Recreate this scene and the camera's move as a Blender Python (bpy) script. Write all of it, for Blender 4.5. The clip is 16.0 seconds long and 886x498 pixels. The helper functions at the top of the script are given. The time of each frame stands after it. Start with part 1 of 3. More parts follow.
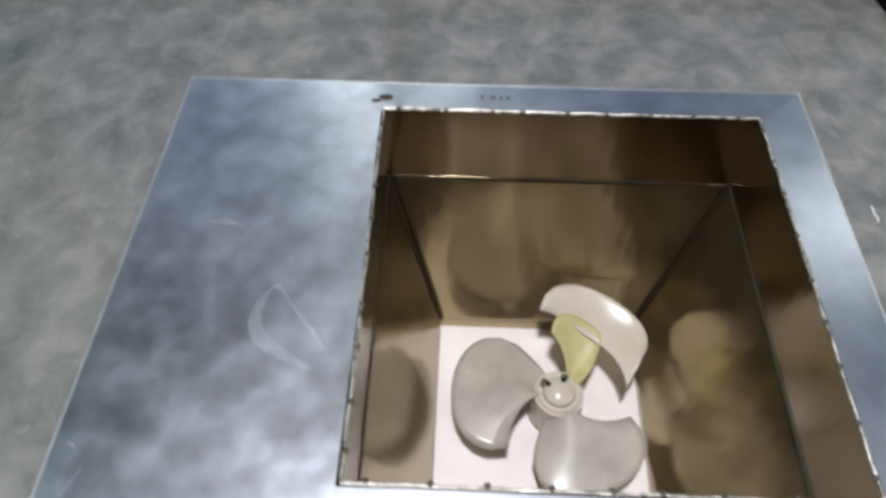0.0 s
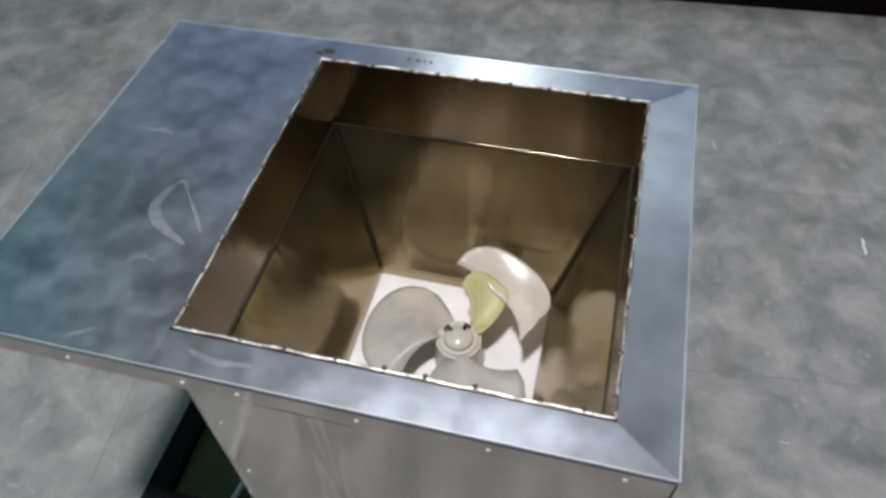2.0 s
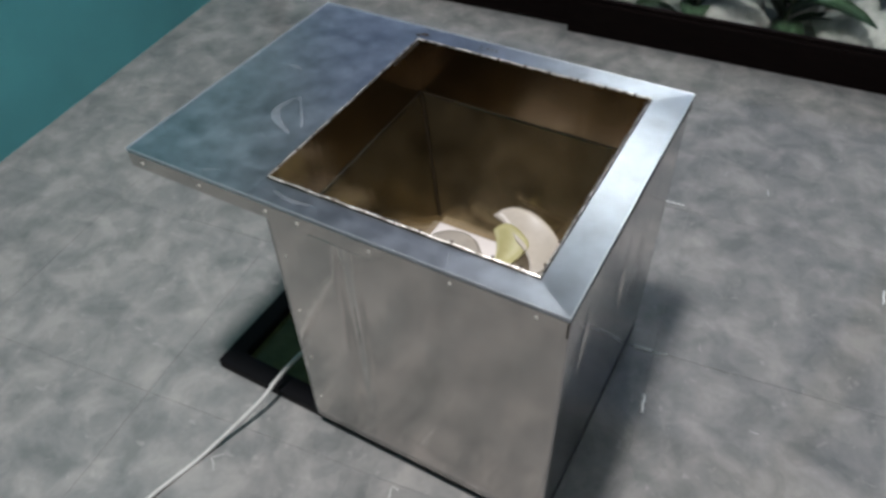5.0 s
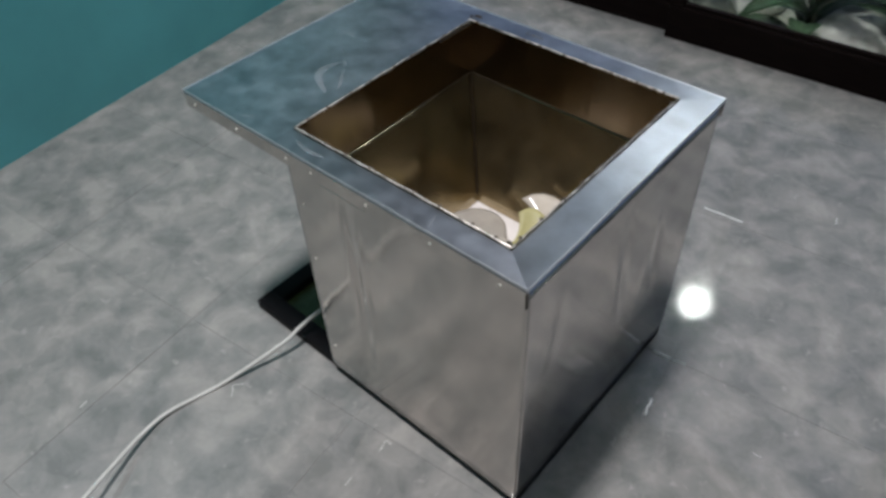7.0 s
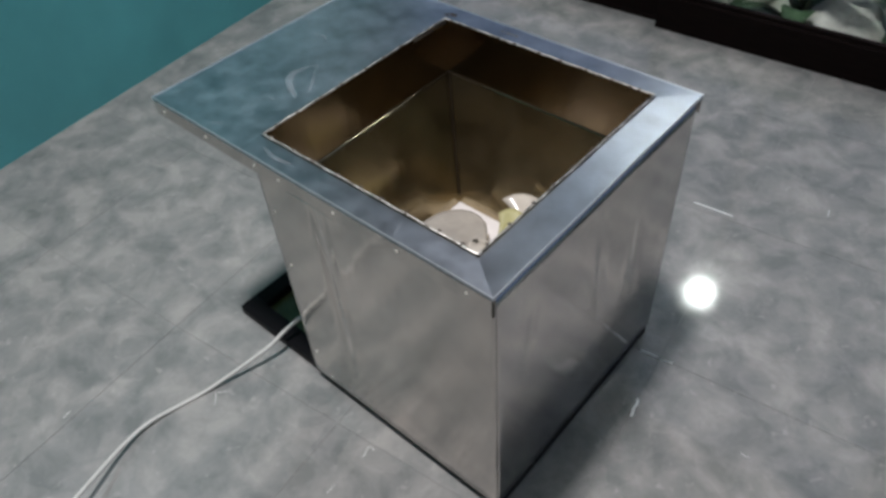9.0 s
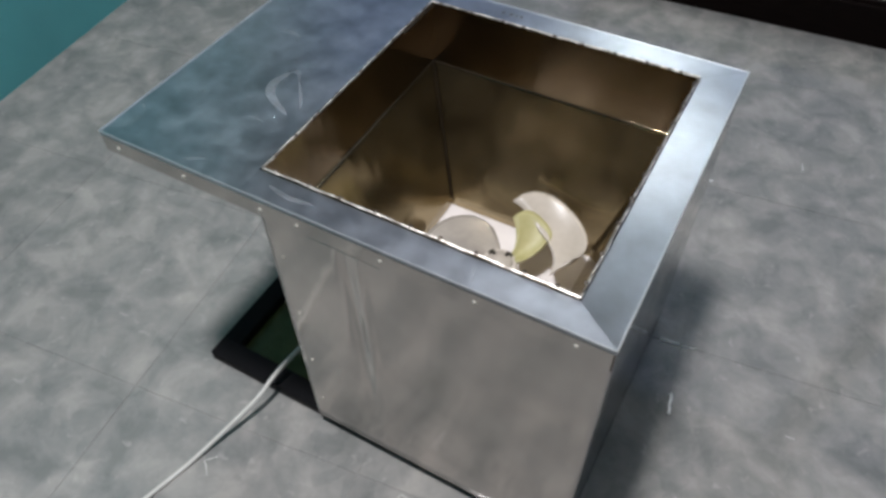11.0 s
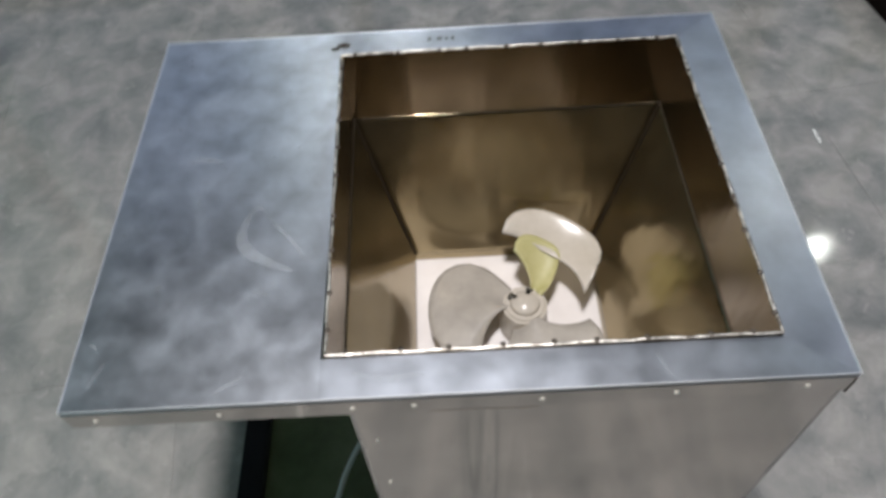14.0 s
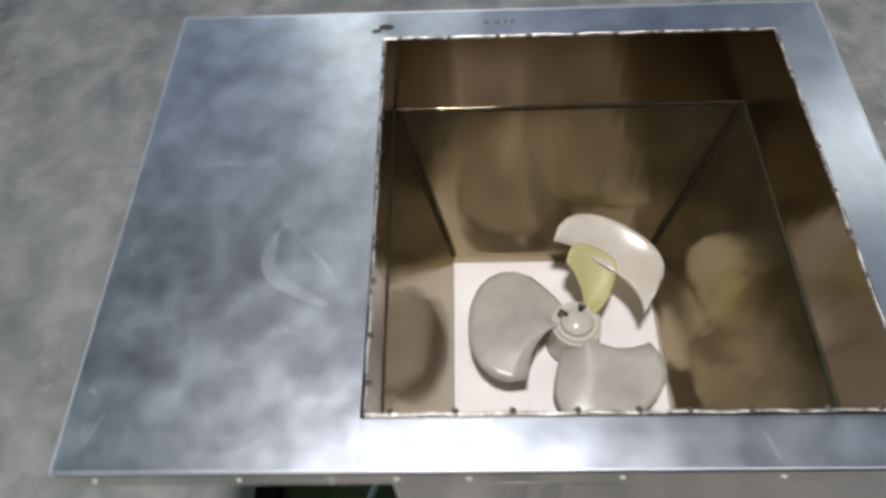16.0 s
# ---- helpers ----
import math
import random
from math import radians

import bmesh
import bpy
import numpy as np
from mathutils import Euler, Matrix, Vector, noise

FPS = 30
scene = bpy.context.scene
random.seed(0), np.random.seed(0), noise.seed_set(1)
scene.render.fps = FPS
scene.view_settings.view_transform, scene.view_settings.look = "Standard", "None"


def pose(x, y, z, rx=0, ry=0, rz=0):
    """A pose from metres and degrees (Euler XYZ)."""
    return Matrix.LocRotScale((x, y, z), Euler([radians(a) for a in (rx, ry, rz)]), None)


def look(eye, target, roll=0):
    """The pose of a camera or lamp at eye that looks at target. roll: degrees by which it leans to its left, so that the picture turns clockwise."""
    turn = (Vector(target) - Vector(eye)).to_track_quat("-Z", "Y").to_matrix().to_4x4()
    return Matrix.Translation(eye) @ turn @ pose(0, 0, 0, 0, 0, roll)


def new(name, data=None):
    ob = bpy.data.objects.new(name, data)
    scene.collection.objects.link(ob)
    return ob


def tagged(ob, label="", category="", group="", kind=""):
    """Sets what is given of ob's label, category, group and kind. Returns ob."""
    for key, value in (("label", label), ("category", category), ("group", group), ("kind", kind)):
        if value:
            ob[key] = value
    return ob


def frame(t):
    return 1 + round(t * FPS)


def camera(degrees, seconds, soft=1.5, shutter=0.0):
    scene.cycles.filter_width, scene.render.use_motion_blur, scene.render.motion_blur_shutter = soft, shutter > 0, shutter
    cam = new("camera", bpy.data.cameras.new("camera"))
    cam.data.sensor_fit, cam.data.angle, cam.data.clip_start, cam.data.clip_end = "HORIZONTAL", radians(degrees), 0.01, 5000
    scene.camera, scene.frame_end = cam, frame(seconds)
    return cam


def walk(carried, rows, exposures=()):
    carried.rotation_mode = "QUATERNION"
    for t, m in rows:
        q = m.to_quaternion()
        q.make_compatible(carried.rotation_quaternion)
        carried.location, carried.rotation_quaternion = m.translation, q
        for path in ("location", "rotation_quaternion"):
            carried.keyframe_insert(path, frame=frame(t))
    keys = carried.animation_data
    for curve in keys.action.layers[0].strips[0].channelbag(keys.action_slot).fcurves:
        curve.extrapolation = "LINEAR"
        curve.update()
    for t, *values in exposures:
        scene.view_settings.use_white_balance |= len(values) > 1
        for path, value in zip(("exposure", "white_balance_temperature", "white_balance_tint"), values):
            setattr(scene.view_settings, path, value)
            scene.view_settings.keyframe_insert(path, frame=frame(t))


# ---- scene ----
cam = camera(62.6, 16.0, soft=3.2, shutter=0.5)
PATH = [
    (0, (-0.11, -0.184, 1.058), (-0.158, 1.03, -0.531), 0.1),
    (0.5, (-0.015, -0.227, 1.049), (-0.21, 0.932, -0.57), 0.3),
    (1, (0.107, -0.265, 1.044), (-0.219, 0.894, -0.552), 1.7),
    (1.5, (0.143, -0.296, 1.06), (-0.202, 0.919, -0.491), 1.1),
    (2, (0.144, -0.289, 1.075), (-0.202, 0.935, -0.469), -2.4),
    (2.5, (0.127, -0.293, 1.082), (-0.202, 0.957, -0.444), -1.7),
    (3, (0.214, -0.313, 1.09), (-0.27, 0.907, -0.419), 1.9),
    (3.5, (0.302, -0.349, 1.095), (-0.313, 0.841, -0.39), 0.9),
    (6, (0.464, -0.606, 1.161), (-0.288, 0.631, -0.219), -2.6),
    (6.5, (0.531, -0.552, 1.143), (-0.327, 0.579, -0.265), -1.3),
    (7, (0.558, -0.501, 1.139), (-0.415, 0.538, -0.266), -2.8),
    (7.5, (0.572, -0.48, 1.136), (-0.432, 0.523, -0.273), -3.3),
    (8, (0.586, -0.467, 1.139), (-0.423, 0.537, -0.266), -4.3),
    (8.5, (0.592, -0.457, 1.138), (-0.398, 0.552, -0.276), -5.0),
    (9, (0.58, -0.449, 1.137), (-0.402, 0.563, -0.281), -4.7),
    (11.5, (0.236, -0.425, 1.095), (-0.342, 0.711, -0.447), -3.4),
    (12, (0.197, -0.304, 1.086), (-0.373, 0.82, -0.467), -8.4),
    (12.5, (0.146, -0.261, 1.077), (-0.266, 0.934, -0.473), -5.9),
    (13, (0.033, -0.261, 1.093), (-0.152, 1.016, -0.435), -9.5),
    (13.5, (-0.029, -0.287, 1.104), (-0.137, 0.994, -0.428), -9.0),
    (14, (-0.076, -0.305, 1.085), (-0.106, 0.892, -0.517), -4.2),
    (14.5, (-0.076, -0.293, 1.075), (-0.214, 0.808, -0.588), -4.5),
    (15, (-0.043, -0.266, 1.051), (-0.227, 0.805, -0.628), -4.1),
    (15.5, (-0.045, -0.243, 1.049), (-0.287, 0.818, -0.629), -7.1),
    (16, (-0.116, -0.19, 1.038), (-0.181, 0.91, -0.631), -3.8),
]
walk(cam, [(t, look(eye, target, roll)) for t, eye, target, roll in PATH],
     [(0, 0.05, 6450, 10), (3.5, 0.03, 6300, 10), (6, -0.03, 6450, 10), (9, 0.0, 6400, 10), (11.5, 0.05, 6400, 10), (14, 0.04, 6600, 10), (16, 0.0, 6550, 10)])

# ---- light ----
world = bpy.data.worlds.new("night")
scene.world = world
world.use_nodes = True
world.node_tree.nodes["Background"].inputs[0].default_value = (0.17, 0.26, 0.44, 1)
world.node_tree.nodes["Background"].inputs[1].default_value = 0.45


def lamp(name, kind, place, watts, size, colour=(1, 1, 1), aim=None):
    data = bpy.data.lights.new(name, kind)
    data.energy, data.color = watts, colour
    if kind == "AREA":
        data.shape, data.size = "DISK", size
        data.spread = radians(115)
    else:
        data.shadow_soft_size = size
    ob = new(name, data)
    ob.matrix_world = look(place, aim or (place[0], place[1], 0))
    return ob


ROOM_LAMP = (-0.17, -0.20, 3.2)
PORCH_LAMPS = [(-0.54, 3.5, 3.2), (2.50, 2.73, 3.2)]
lamp("room_light", "AREA", ROOM_LAMP, 38, 0.32, (0.97, 0.945, 0.965))
for p, watts, size in zip(PORCH_LAMPS, (42, 28), (0.12, 0.06)):
    lamp("porch_light", "POINT", p, watts, size, (0.94, 1.0, 0.95))


# ---- materials ----
def material(name, base, rough=0.5, metal=0.0, coat=0.0):
    m = bpy.data.materials.new(name)
    m.use_nodes = True
    b = m.node_tree.nodes["Principled BSDF"]
    b.inputs["Base Color"].default_value = (*base, 1)
    b.inputs["Roughness"].default_value = rough
    b.inputs["Metallic"].default_value = metal
    b.inputs["Coat Weight"].default_value = coat
    return m


def tree(m):
    return m.node_tree, m.node_tree.nodes["Principled BSDF"]


def texture(nt, scale, detail=4, rough=0.55, stretch=(1, 1, 1), space="Object", turn=(0, 0, 0), distort=0.0):
    co = nt.nodes.new("ShaderNodeTexCoord")
    mp = nt.nodes.new("ShaderNodeMapping")
    mp.inputs["Scale"].default_value = stretch
    mp.inputs["Rotation"].default_value = turn
    n = nt.nodes.new("ShaderNodeTexNoise")
    n.inputs["Scale"].default_value, n.inputs["Detail"].default_value = scale, detail
    n.inputs["Roughness"].default_value, n.inputs["Distortion"].default_value = rough, distort
    nt.links.new(co.outputs[space], mp.inputs[0])
    nt.links.new(mp.outputs[0], n.inputs["Vector"])
    return n


def ramp(nt, source, stops):
    r = nt.nodes.new("ShaderNodeValToRGB")
    while len(r.color_ramp.elements) < len(stops):
        r.color_ramp.elements.new(0.5)
    for e, (at, c) in zip(r.color_ramp.elements, stops):
        e.position = at
        e.color = (*c, 1) if len(c) == 3 else c
    nt.links.new(source, r.inputs[0])
    return r


def grey(v):
    return (v, v, v)


def mix(nt, kind, fac, a, b):
    n = nt.nodes.new("ShaderNodeMix")
    n.data_type, n.blend_type = "RGBA", kind
    for key, v in ((0, fac), (6, a), (7, b)):
        if hasattr(v, "is_linked"):
            nt.links.new(v, n.inputs[key])
        else:
            n.inputs[key].default_value = v if key == 0 else (*v, 1)
    return n.outputs[2]


def bump(nt, b, source, strength, distance, after=None):
    n = nt.nodes.new("ShaderNodeBump")
    n.inputs["Strength"].default_value, n.inputs["Distance"].default_value = strength, distance
    nt.links.new(source, n.inputs["Height"])
    if after:
        nt.links.new(after.outputs[0], n.inputs["Normal"])
    nt.links.new(n.outputs[0], b.inputs["Normal"])
    return n


def steel(name, base, rough, stretch, wave, grain=0.00002, smudge=0.12, tone=0.25, scale=5.0, film=None):
    """Sheet steel: a fine brushed grain, slow dents, smudges that change the gloss."""
    m = material(name, base, rough, 1.0)
    nt, b = tree(m)
    cloud = texture(nt, scale, 3, 0.5, distort=0.3)
    patch = texture(nt, scale * 3.2, 3, 0.5, distort=0.2)
    both = mix(nt, "MIX", 0.52, cloud.outputs[0], patch.outputs[0])
    r = ramp(nt, both, [(0.30, grey(rough - smudge)), (0.70, grey(rough + smudge))])
    nt.links.new(r.outputs[0], b.inputs["Roughness"])
    c = ramp(nt, both, [(0.30, tuple(v * (1 - tone) for v in base)), (0.70, tuple(min(1, v * (1 + tone * 0.5)) for v in base))])
    nt.links.new(c.outputs[0], b.inputs["Base Color"])
    if film:
        dull = ramp(nt, both, [(0.32, grey(film[0])), (0.68, grey(film[1]))])
        nt.links.new(dull.outputs[0], b.inputs["Metallic"])
    slow = texture(nt, 3.5, 1, 0.4)
    streak = texture(nt, 1.0, 2, 0.5, stretch)
    scaled = nt.nodes.new("ShaderNodeMath")
    scaled.operation = "MULTIPLY"
    nt.links.new(slow.outputs[0], scaled.inputs[0])
    scaled.inputs[1].default_value = wave * 1000
    total = nt.nodes.new("ShaderNodeMath")
    total.operation = "MULTIPLY_ADD"
    nt.links.new(streak.outputs[0], total.inputs[0])
    total.inputs[1].default_value = grain * 1000
    nt.links.new(scaled.outputs[0], total.inputs[2])
    bump(nt, b, total.outputs[0], 1.0, 0.001)
    return m


STEEL_TOP = steel("plate_steel", (0.63, 0.675, 0.745), 0.315, (9, 26, 9), 0.004, 0.0003, 0.03, 0.38, 10.0, (1.0, 0.955))
STEEL_BODY = steel("body_steel", (0.65, 0.61, 0.575), 0.13, (22, 22, 2.0), 0.004, 0.0006, 0.03, 0.16)
# Browner and darker than the body steel: bounced light and shade in its colour.
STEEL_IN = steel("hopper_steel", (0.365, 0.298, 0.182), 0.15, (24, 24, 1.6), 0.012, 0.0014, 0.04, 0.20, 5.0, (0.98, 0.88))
# The collar's shade is put into a darker copy of the hopper steel.
COLLAR = steel("shaded_collar_steel", (0.22, 0.172, 0.112), 0.20, (24, 24, 1.6), 0.007, 0.0012, 0.04, 0.25)
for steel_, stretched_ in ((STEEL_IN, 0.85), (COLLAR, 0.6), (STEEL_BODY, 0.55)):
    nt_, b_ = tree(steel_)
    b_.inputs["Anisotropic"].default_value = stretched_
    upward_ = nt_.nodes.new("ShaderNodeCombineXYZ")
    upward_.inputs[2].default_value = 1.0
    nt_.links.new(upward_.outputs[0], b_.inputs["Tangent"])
STEEL_CROSS = steel("cross_grain_steel", (0.60, 0.64, 0.71), 0.345, (26, 9, 9), 0.003, 0.0003, 0.02, 0.26, 9.0, (0.99, 0.93))
STEEL_LONG = steel("long_grain_steel", (0.52, 0.56, 0.625), 0.31, (9, 26, 9), 0.004, 0.0003, 0.025, 0.30, 10.0, (1.0, 0.955))
for steel_, along_, stretched_ in ((STEEL_LONG, (0, 1, 0), 0.32), (STEEL_TOP, (0, 1, 0), 0.22), (STEEL_CROSS, (1, 0, 0), 0.62)):
    nt_, b_ = tree(steel_)
    b_.inputs["Anisotropic"].default_value = stretched_
    grain_ = nt_.nodes.new("ShaderNodeCombineXYZ")
    for axis_ in range(3):
        grain_.inputs[axis_].default_value = along_[axis_]
    nt_.links.new(grain_.outputs[0], b_.inputs["Tangent"])
STEEL_RIM = material("bright_edge", (0.86, 0.83, 0.76), 0.42, 0.85)
nt_, b_ = tree(STEEL_RIM)
worn_ = texture(nt_, 60, 4, 0.7)
shade_ = ramp(nt_, worn_.outputs[0], [(0.38, (0.16, 0.14, 0.12)), (0.6, (0.92, 0.89, 0.82))])
nt_.links.new(shade_.outputs[0], b_.inputs["Base Color"])
EDGE_STEEL = material("pale_edge", (0.84, 0.86, 0.89), 0.36, 0.9)
WELD = material("weld", (0.10, 0.085, 0.07), 0.5, 0.7)
STAMP = material("stamp", (0.20, 0.20, 0.20), 0.5, 0.6)
RIVET = material("rivet", (0.86, 0.83, 0.74), 0.4, 0.35)
BLACK = material("black_paint", (0.004, 0.004, 0.005), 0.55)
tree(BLACK)[1].inputs["Specular IOR Level"].default_value = 0.1
SEAM = material("seam", (0.06, 0.047, 0.032), 0.6, 0.2)
GROUT = material("tile_joint", (0.26, 0.26, 0.25), 0.8)


def floor_material():
    m = material("cloudy_floor", (0.3, 0.3, 0.29), 0.05)
    nt, b = tree(m)
    info = nt.nodes.new("ShaderNodeObjectInfo")
    place = nt.nodes.new("ShaderNodeNewGeometry").outputs["Position"]

    def cloud(scale, detail, rough, distort):
        n = nt.nodes.new("ShaderNodeTexNoise")
        n.inputs["Scale"].default_value, n.inputs["Detail"].default_value = scale, detail
        n.inputs["Roughness"].default_value, n.inputs["Distortion"].default_value = rough, distort
        nt.links.new(place, n.inputs["Vector"])
        return n

    big, mid, fine = cloud(4.5, 3, 0.5, 0.2), cloud(11, 5, 0.58, 0.35), cloud(95, 3, 0.6, 0.0)
    warp = cloud(9, 4, 0.6, 0.0)
    bend = nt.nodes.new("ShaderNodeVectorMath")
    bend.operation = "MULTIPLY_ADD"
    nt.links.new(warp.outputs["Color"], bend.inputs[0])
    bend.inputs[1].default_value = (0.13, 0.13, 0.0)
    nt.links.new(place, bend.inputs[2])
    cells = nt.nodes.new("ShaderNodeTexVoronoi")
    cells.inputs["Scale"].default_value = 21
    nt.links.new(bend.outputs[0], cells.inputs["Vector"])
    tone = ramp(nt, cells.outputs["Color"], [(0.1, (0.19, 0.195, 0.19)), (0.45, (0.265, 0.265, 0.255)), (0.9, (0.37, 0.36, 0.335))])
    c1 = ramp(nt, big.outputs[0], [(0.3, (0.20, 0.207, 0.203)), (0.5, (0.275, 0.272, 0.26)), (0.7, (0.34, 0.33, 0.305))])
    c2 = ramp(nt, mid.outputs[0], [(0.36, (0.145, 0.155, 0.148)), (0.46, (0.245, 0.247, 0.238)), (0.54, (0.308, 0.302, 0.286)), (0.65, (0.44, 0.42, 0.39))])
    c = mix(nt, "MIX", 0.74, c1.outputs[0], c2.outputs[0])
    c = mix(nt, "MIX", 0.26, c, tone.outputs[0])
    vein = cloud(38, 3, 0.55, 0.6)
    fleck = ramp(nt, vein.outputs[0], [(0.64, grey(0.0)), (0.74, grey(0.4))])
    c = mix(nt, "MIX", fleck.outputs[0], c, (0.50, 0.48, 0.45))
    c3 = ramp(nt, fine.outputs[0], [(0.3, grey(0.95)), (0.7, grey(1.0))])
    c = mix(nt, "MULTIPLY", 1.0, c, c3.outputs[0])
    piece = ramp(nt, info.outputs["Random"], [(0.0, grey(0.94)), (1.0, grey(1.0))])
    c = mix(nt, "MULTIPLY", 1.0, c, piece.outputs[0])
    nt.links.new(c, b.inputs["Base Color"])
    r = ramp(nt, mid.outputs[0], [(0.3, grey(0.035)), (0.7, grey(0.075))])
    nt.links.new(r.outputs[0], b.inputs["Roughness"])
    b.inputs["Specular IOR Level"].default_value = 0.95
    bump(nt, b, big.outputs[0], 0.3, 0.001)
    return m


def wall_material(name, base):
    m = material(name, base, 0.42)
    nt, b = tree(m)
    n = texture(nt, 2.2, 5, 0.6)
    c = ramp(nt, n.outputs[0], [(0.3, tuple(v * 0.86 for v in base)), (0.7, tuple(v * 1.12 for v in base))])
    nt.links.new(c.outputs[0], b.inputs["Base Color"])
    f = texture(nt, 90, 3, 0.6)
    bump(nt, b, f.outputs[0], 0.3, 0.001)
    return m


FLOOR = floor_material()
TEAL = wall_material("teal_paint", (0.072, 0.30, 0.315))
SAND = wall_material("sand_paint", (0.56, 0.46, 0.29))
CEIL = wall_material("ceiling_paint", (0.20, 0.21, 0.21))
PALE = wall_material("pale_blue_paint", (0.36, 0.40, 0.47))
WOOD = material("dark_frame", (0.006, 0.004, 0.004), 0.65)
nt_, b_ = tree(WOOD)
b_.inputs["Specular IOR Level"].default_value = 0.05
g_ = texture(nt_, 3, 6, 0.7, (4, 60, 60))
r_ = ramp(nt_, g_.outputs[0], [(0.3, (0.003, 0.002, 0.002)), (0.75, (0.010, 0.006, 0.005))])
nt_.links.new(r_.outputs[0], b_.inputs["Base Color"])
GLASS = material("clear_glass", (1, 1, 1), 0.0)
tree(GLASS)[1].inputs["Transmission Weight"].default_value = 1.0
tree(GLASS)[1].inputs["IOR"].default_value = 1.18


def mottled(name, a, c, scale, rough, relief=0.0, translucent=0.0):
    m = material(name, a, rough)
    nt, b = tree(m)
    n = texture(nt, scale, 6, 0.65)
    r = ramp(nt, n.outputs[0], [(0.3, a), (0.7, c)])
    nt.links.new(r.outputs[0], b.inputs["Base Color"])
    if relief:
        bump(nt, b, n.outputs[0], 1.0, relief)
    b.inputs["Subsurface Weight"].default_value = translucent
    return m


BOARD = mottled("white_board", (0.70, 0.665, 0.65), (0.80, 0.77, 0.755), 14, 0.35)
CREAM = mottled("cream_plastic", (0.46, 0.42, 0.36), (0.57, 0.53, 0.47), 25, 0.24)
# Greyer copy of the cream plastic: shade put into the lower vanes' colour.
GREYISH = mottled("shaded_cream_plastic", (0.31, 0.29, 0.26), (0.43, 0.40, 0.36), 25, 0.3)
YELLOW = mottled("yellow_plastic", (0.38, 0.36, 0.15), (0.50, 0.47, 0.25), 30, 0.5)
HUB = mottled("dark_hub", (0.03, 0.028, 0.022), (0.06, 0.055, 0.04), 40, 0.5)
# Dark green that stands for shade on the floor under the overhang.
FLOOR_SHADE = mottled("floor_shade", (0.035, 0.05, 0.018), (0.085, 0.105, 0.045), 12, 0.25)
CORD = mottled("white_cord", (0.55, 0.55, 0.51), (0.66, 0.66, 0.62), 30, 0.5)
GRAVEL = mottled("garden_ground", (0.26, 0.29, 0.22), (0.46, 0.50, 0.40), 14, 0.85, 0.01)
STONE = mottled("pale_stone", (0.30, 0.33, 0.28), (0.66, 0.69, 0.62), 14, 0.8, 0.006)
LEAF = mottled("leaf", (0.025, 0.065, 0.028), (0.06, 0.125, 0.055), 20, 0.5)
STEM = mottled("stem", (0.06, 0.10, 0.04), (0.10, 0.14, 0.06), 20, 0.6)


# ---- mesh helpers ----
def link(name, bm, mat, parent=None, label="", smooth=False):
    me = bpy.data.meshes.new(name)
    bmesh.ops.recalc_face_normals(bm, faces=bm.faces)
    bm.to_mesh(me)
    bm.free()
    me.materials.append(mat)
    if smooth:
        for p in me.polygons:
            p.use_smooth = True
    ob = new(name, me)
    if parent:
        ob.parent = parent
    if label:
        ob["label"] = label
    return ob


def part(name, bm, mat, parent, label="", smooth=False):
    return link(name, bm, mat, parent, label, smooth)


def thing(name, label, category, group="", kind=""):
    return tagged(new(name), label, category, group, kind)


def box(lo, hi, bevel=0.0, bm=None, segments=2):
    bm = bm or bmesh.new()
    m = Matrix.Translation([(a + c) / 2 for a, c in zip(lo, hi)]) @ Matrix.Diagonal([c - a for a, c in zip(lo, hi)] + [1])
    r = bmesh.ops.create_cube(bm, size=1, matrix=m)
    if bevel:
        edges = {e for v in r["verts"] for e in v.link_edges}
        bmesh.ops.bevel(bm, geom=list(edges), offset=bevel, segments=segments, affect="EDGES", profile=0.5)
    return bm


def sheet(corners, thick, away, bm=None):
    """A plate on four corners, thickened along away."""
    bm = bm or bmesh.new()
    a = Vector(away).normalized() * thick
    low = [bm.verts.new(Vector(c)) for c in corners]
    top = [bm.verts.new(Vector(c) + a) for c in corners]
    bm.faces.new(low)
    bm.faces.new(top[::-1])
    n = len(corners)
    for i in range(n):
        bm.faces.new((low[i], low[(i + 1) % n], top[(i + 1) % n], top[i]))
    return bm


def rod(points, radius, sides=10):
    """A round tube along points."""
    bm = bmesh.new()
    rings = []
    pts = [Vector(p) for p in points]
    for i, p in enumerate(pts):
        d = (pts[min(i + 1, len(pts) - 1)] - pts[max(i - 1, 0)]).normalized()
        s = d.cross(Vector((0, 0, 1)))
        s = s.normalized() if s.length > 1e-4 else Vector((1, 0, 0))
        u = s.cross(d)
        rad = radius[i] if isinstance(radius, list) else radius
        rings.append([bm.verts.new(p + rad * (math.cos(k * math.tau / sides) * s + math.sin(k * math.tau / sides) * u)) for k in range(sides)])
    for a, b in zip(rings, rings[1:]):
        for k in range(sides):
            bm.faces.new((a[k], a[(k + 1) % sides], b[(k + 1) % sides], b[k]))
    bm.faces.new(rings[0][::-1])
    bm.faces.new(rings[-1])
    return bm


def spline(points, steps=10):
    pts = [Vector(p) for p in points]
    pts = [2 * pts[0] - pts[1]] + pts + [2 * pts[-1] - pts[-2]]
    out = []
    for a, b, c, d in zip(pts, pts[1:], pts[2:], pts[3:]):
        for k in range(steps):
            t = k / steps
            out.append(0.5 * ((2 * b) + (c - a) * t + (2 * a - 5 * b + 4 * c - d) * t * t + (3 * b - a - 3 * c + d) * t ** 3))
    out.append(pts[-2])
    return out


def disc(radius, height, m=None, sides=32, top=None, bm=None):
    bm = bm or bmesh.new()
    bmesh.ops.create_cone(bm, cap_ends=True, segments=sides, radius1=radius, radius2=radius if top is None else top, depth=height, matrix=m or Matrix())
    return bm


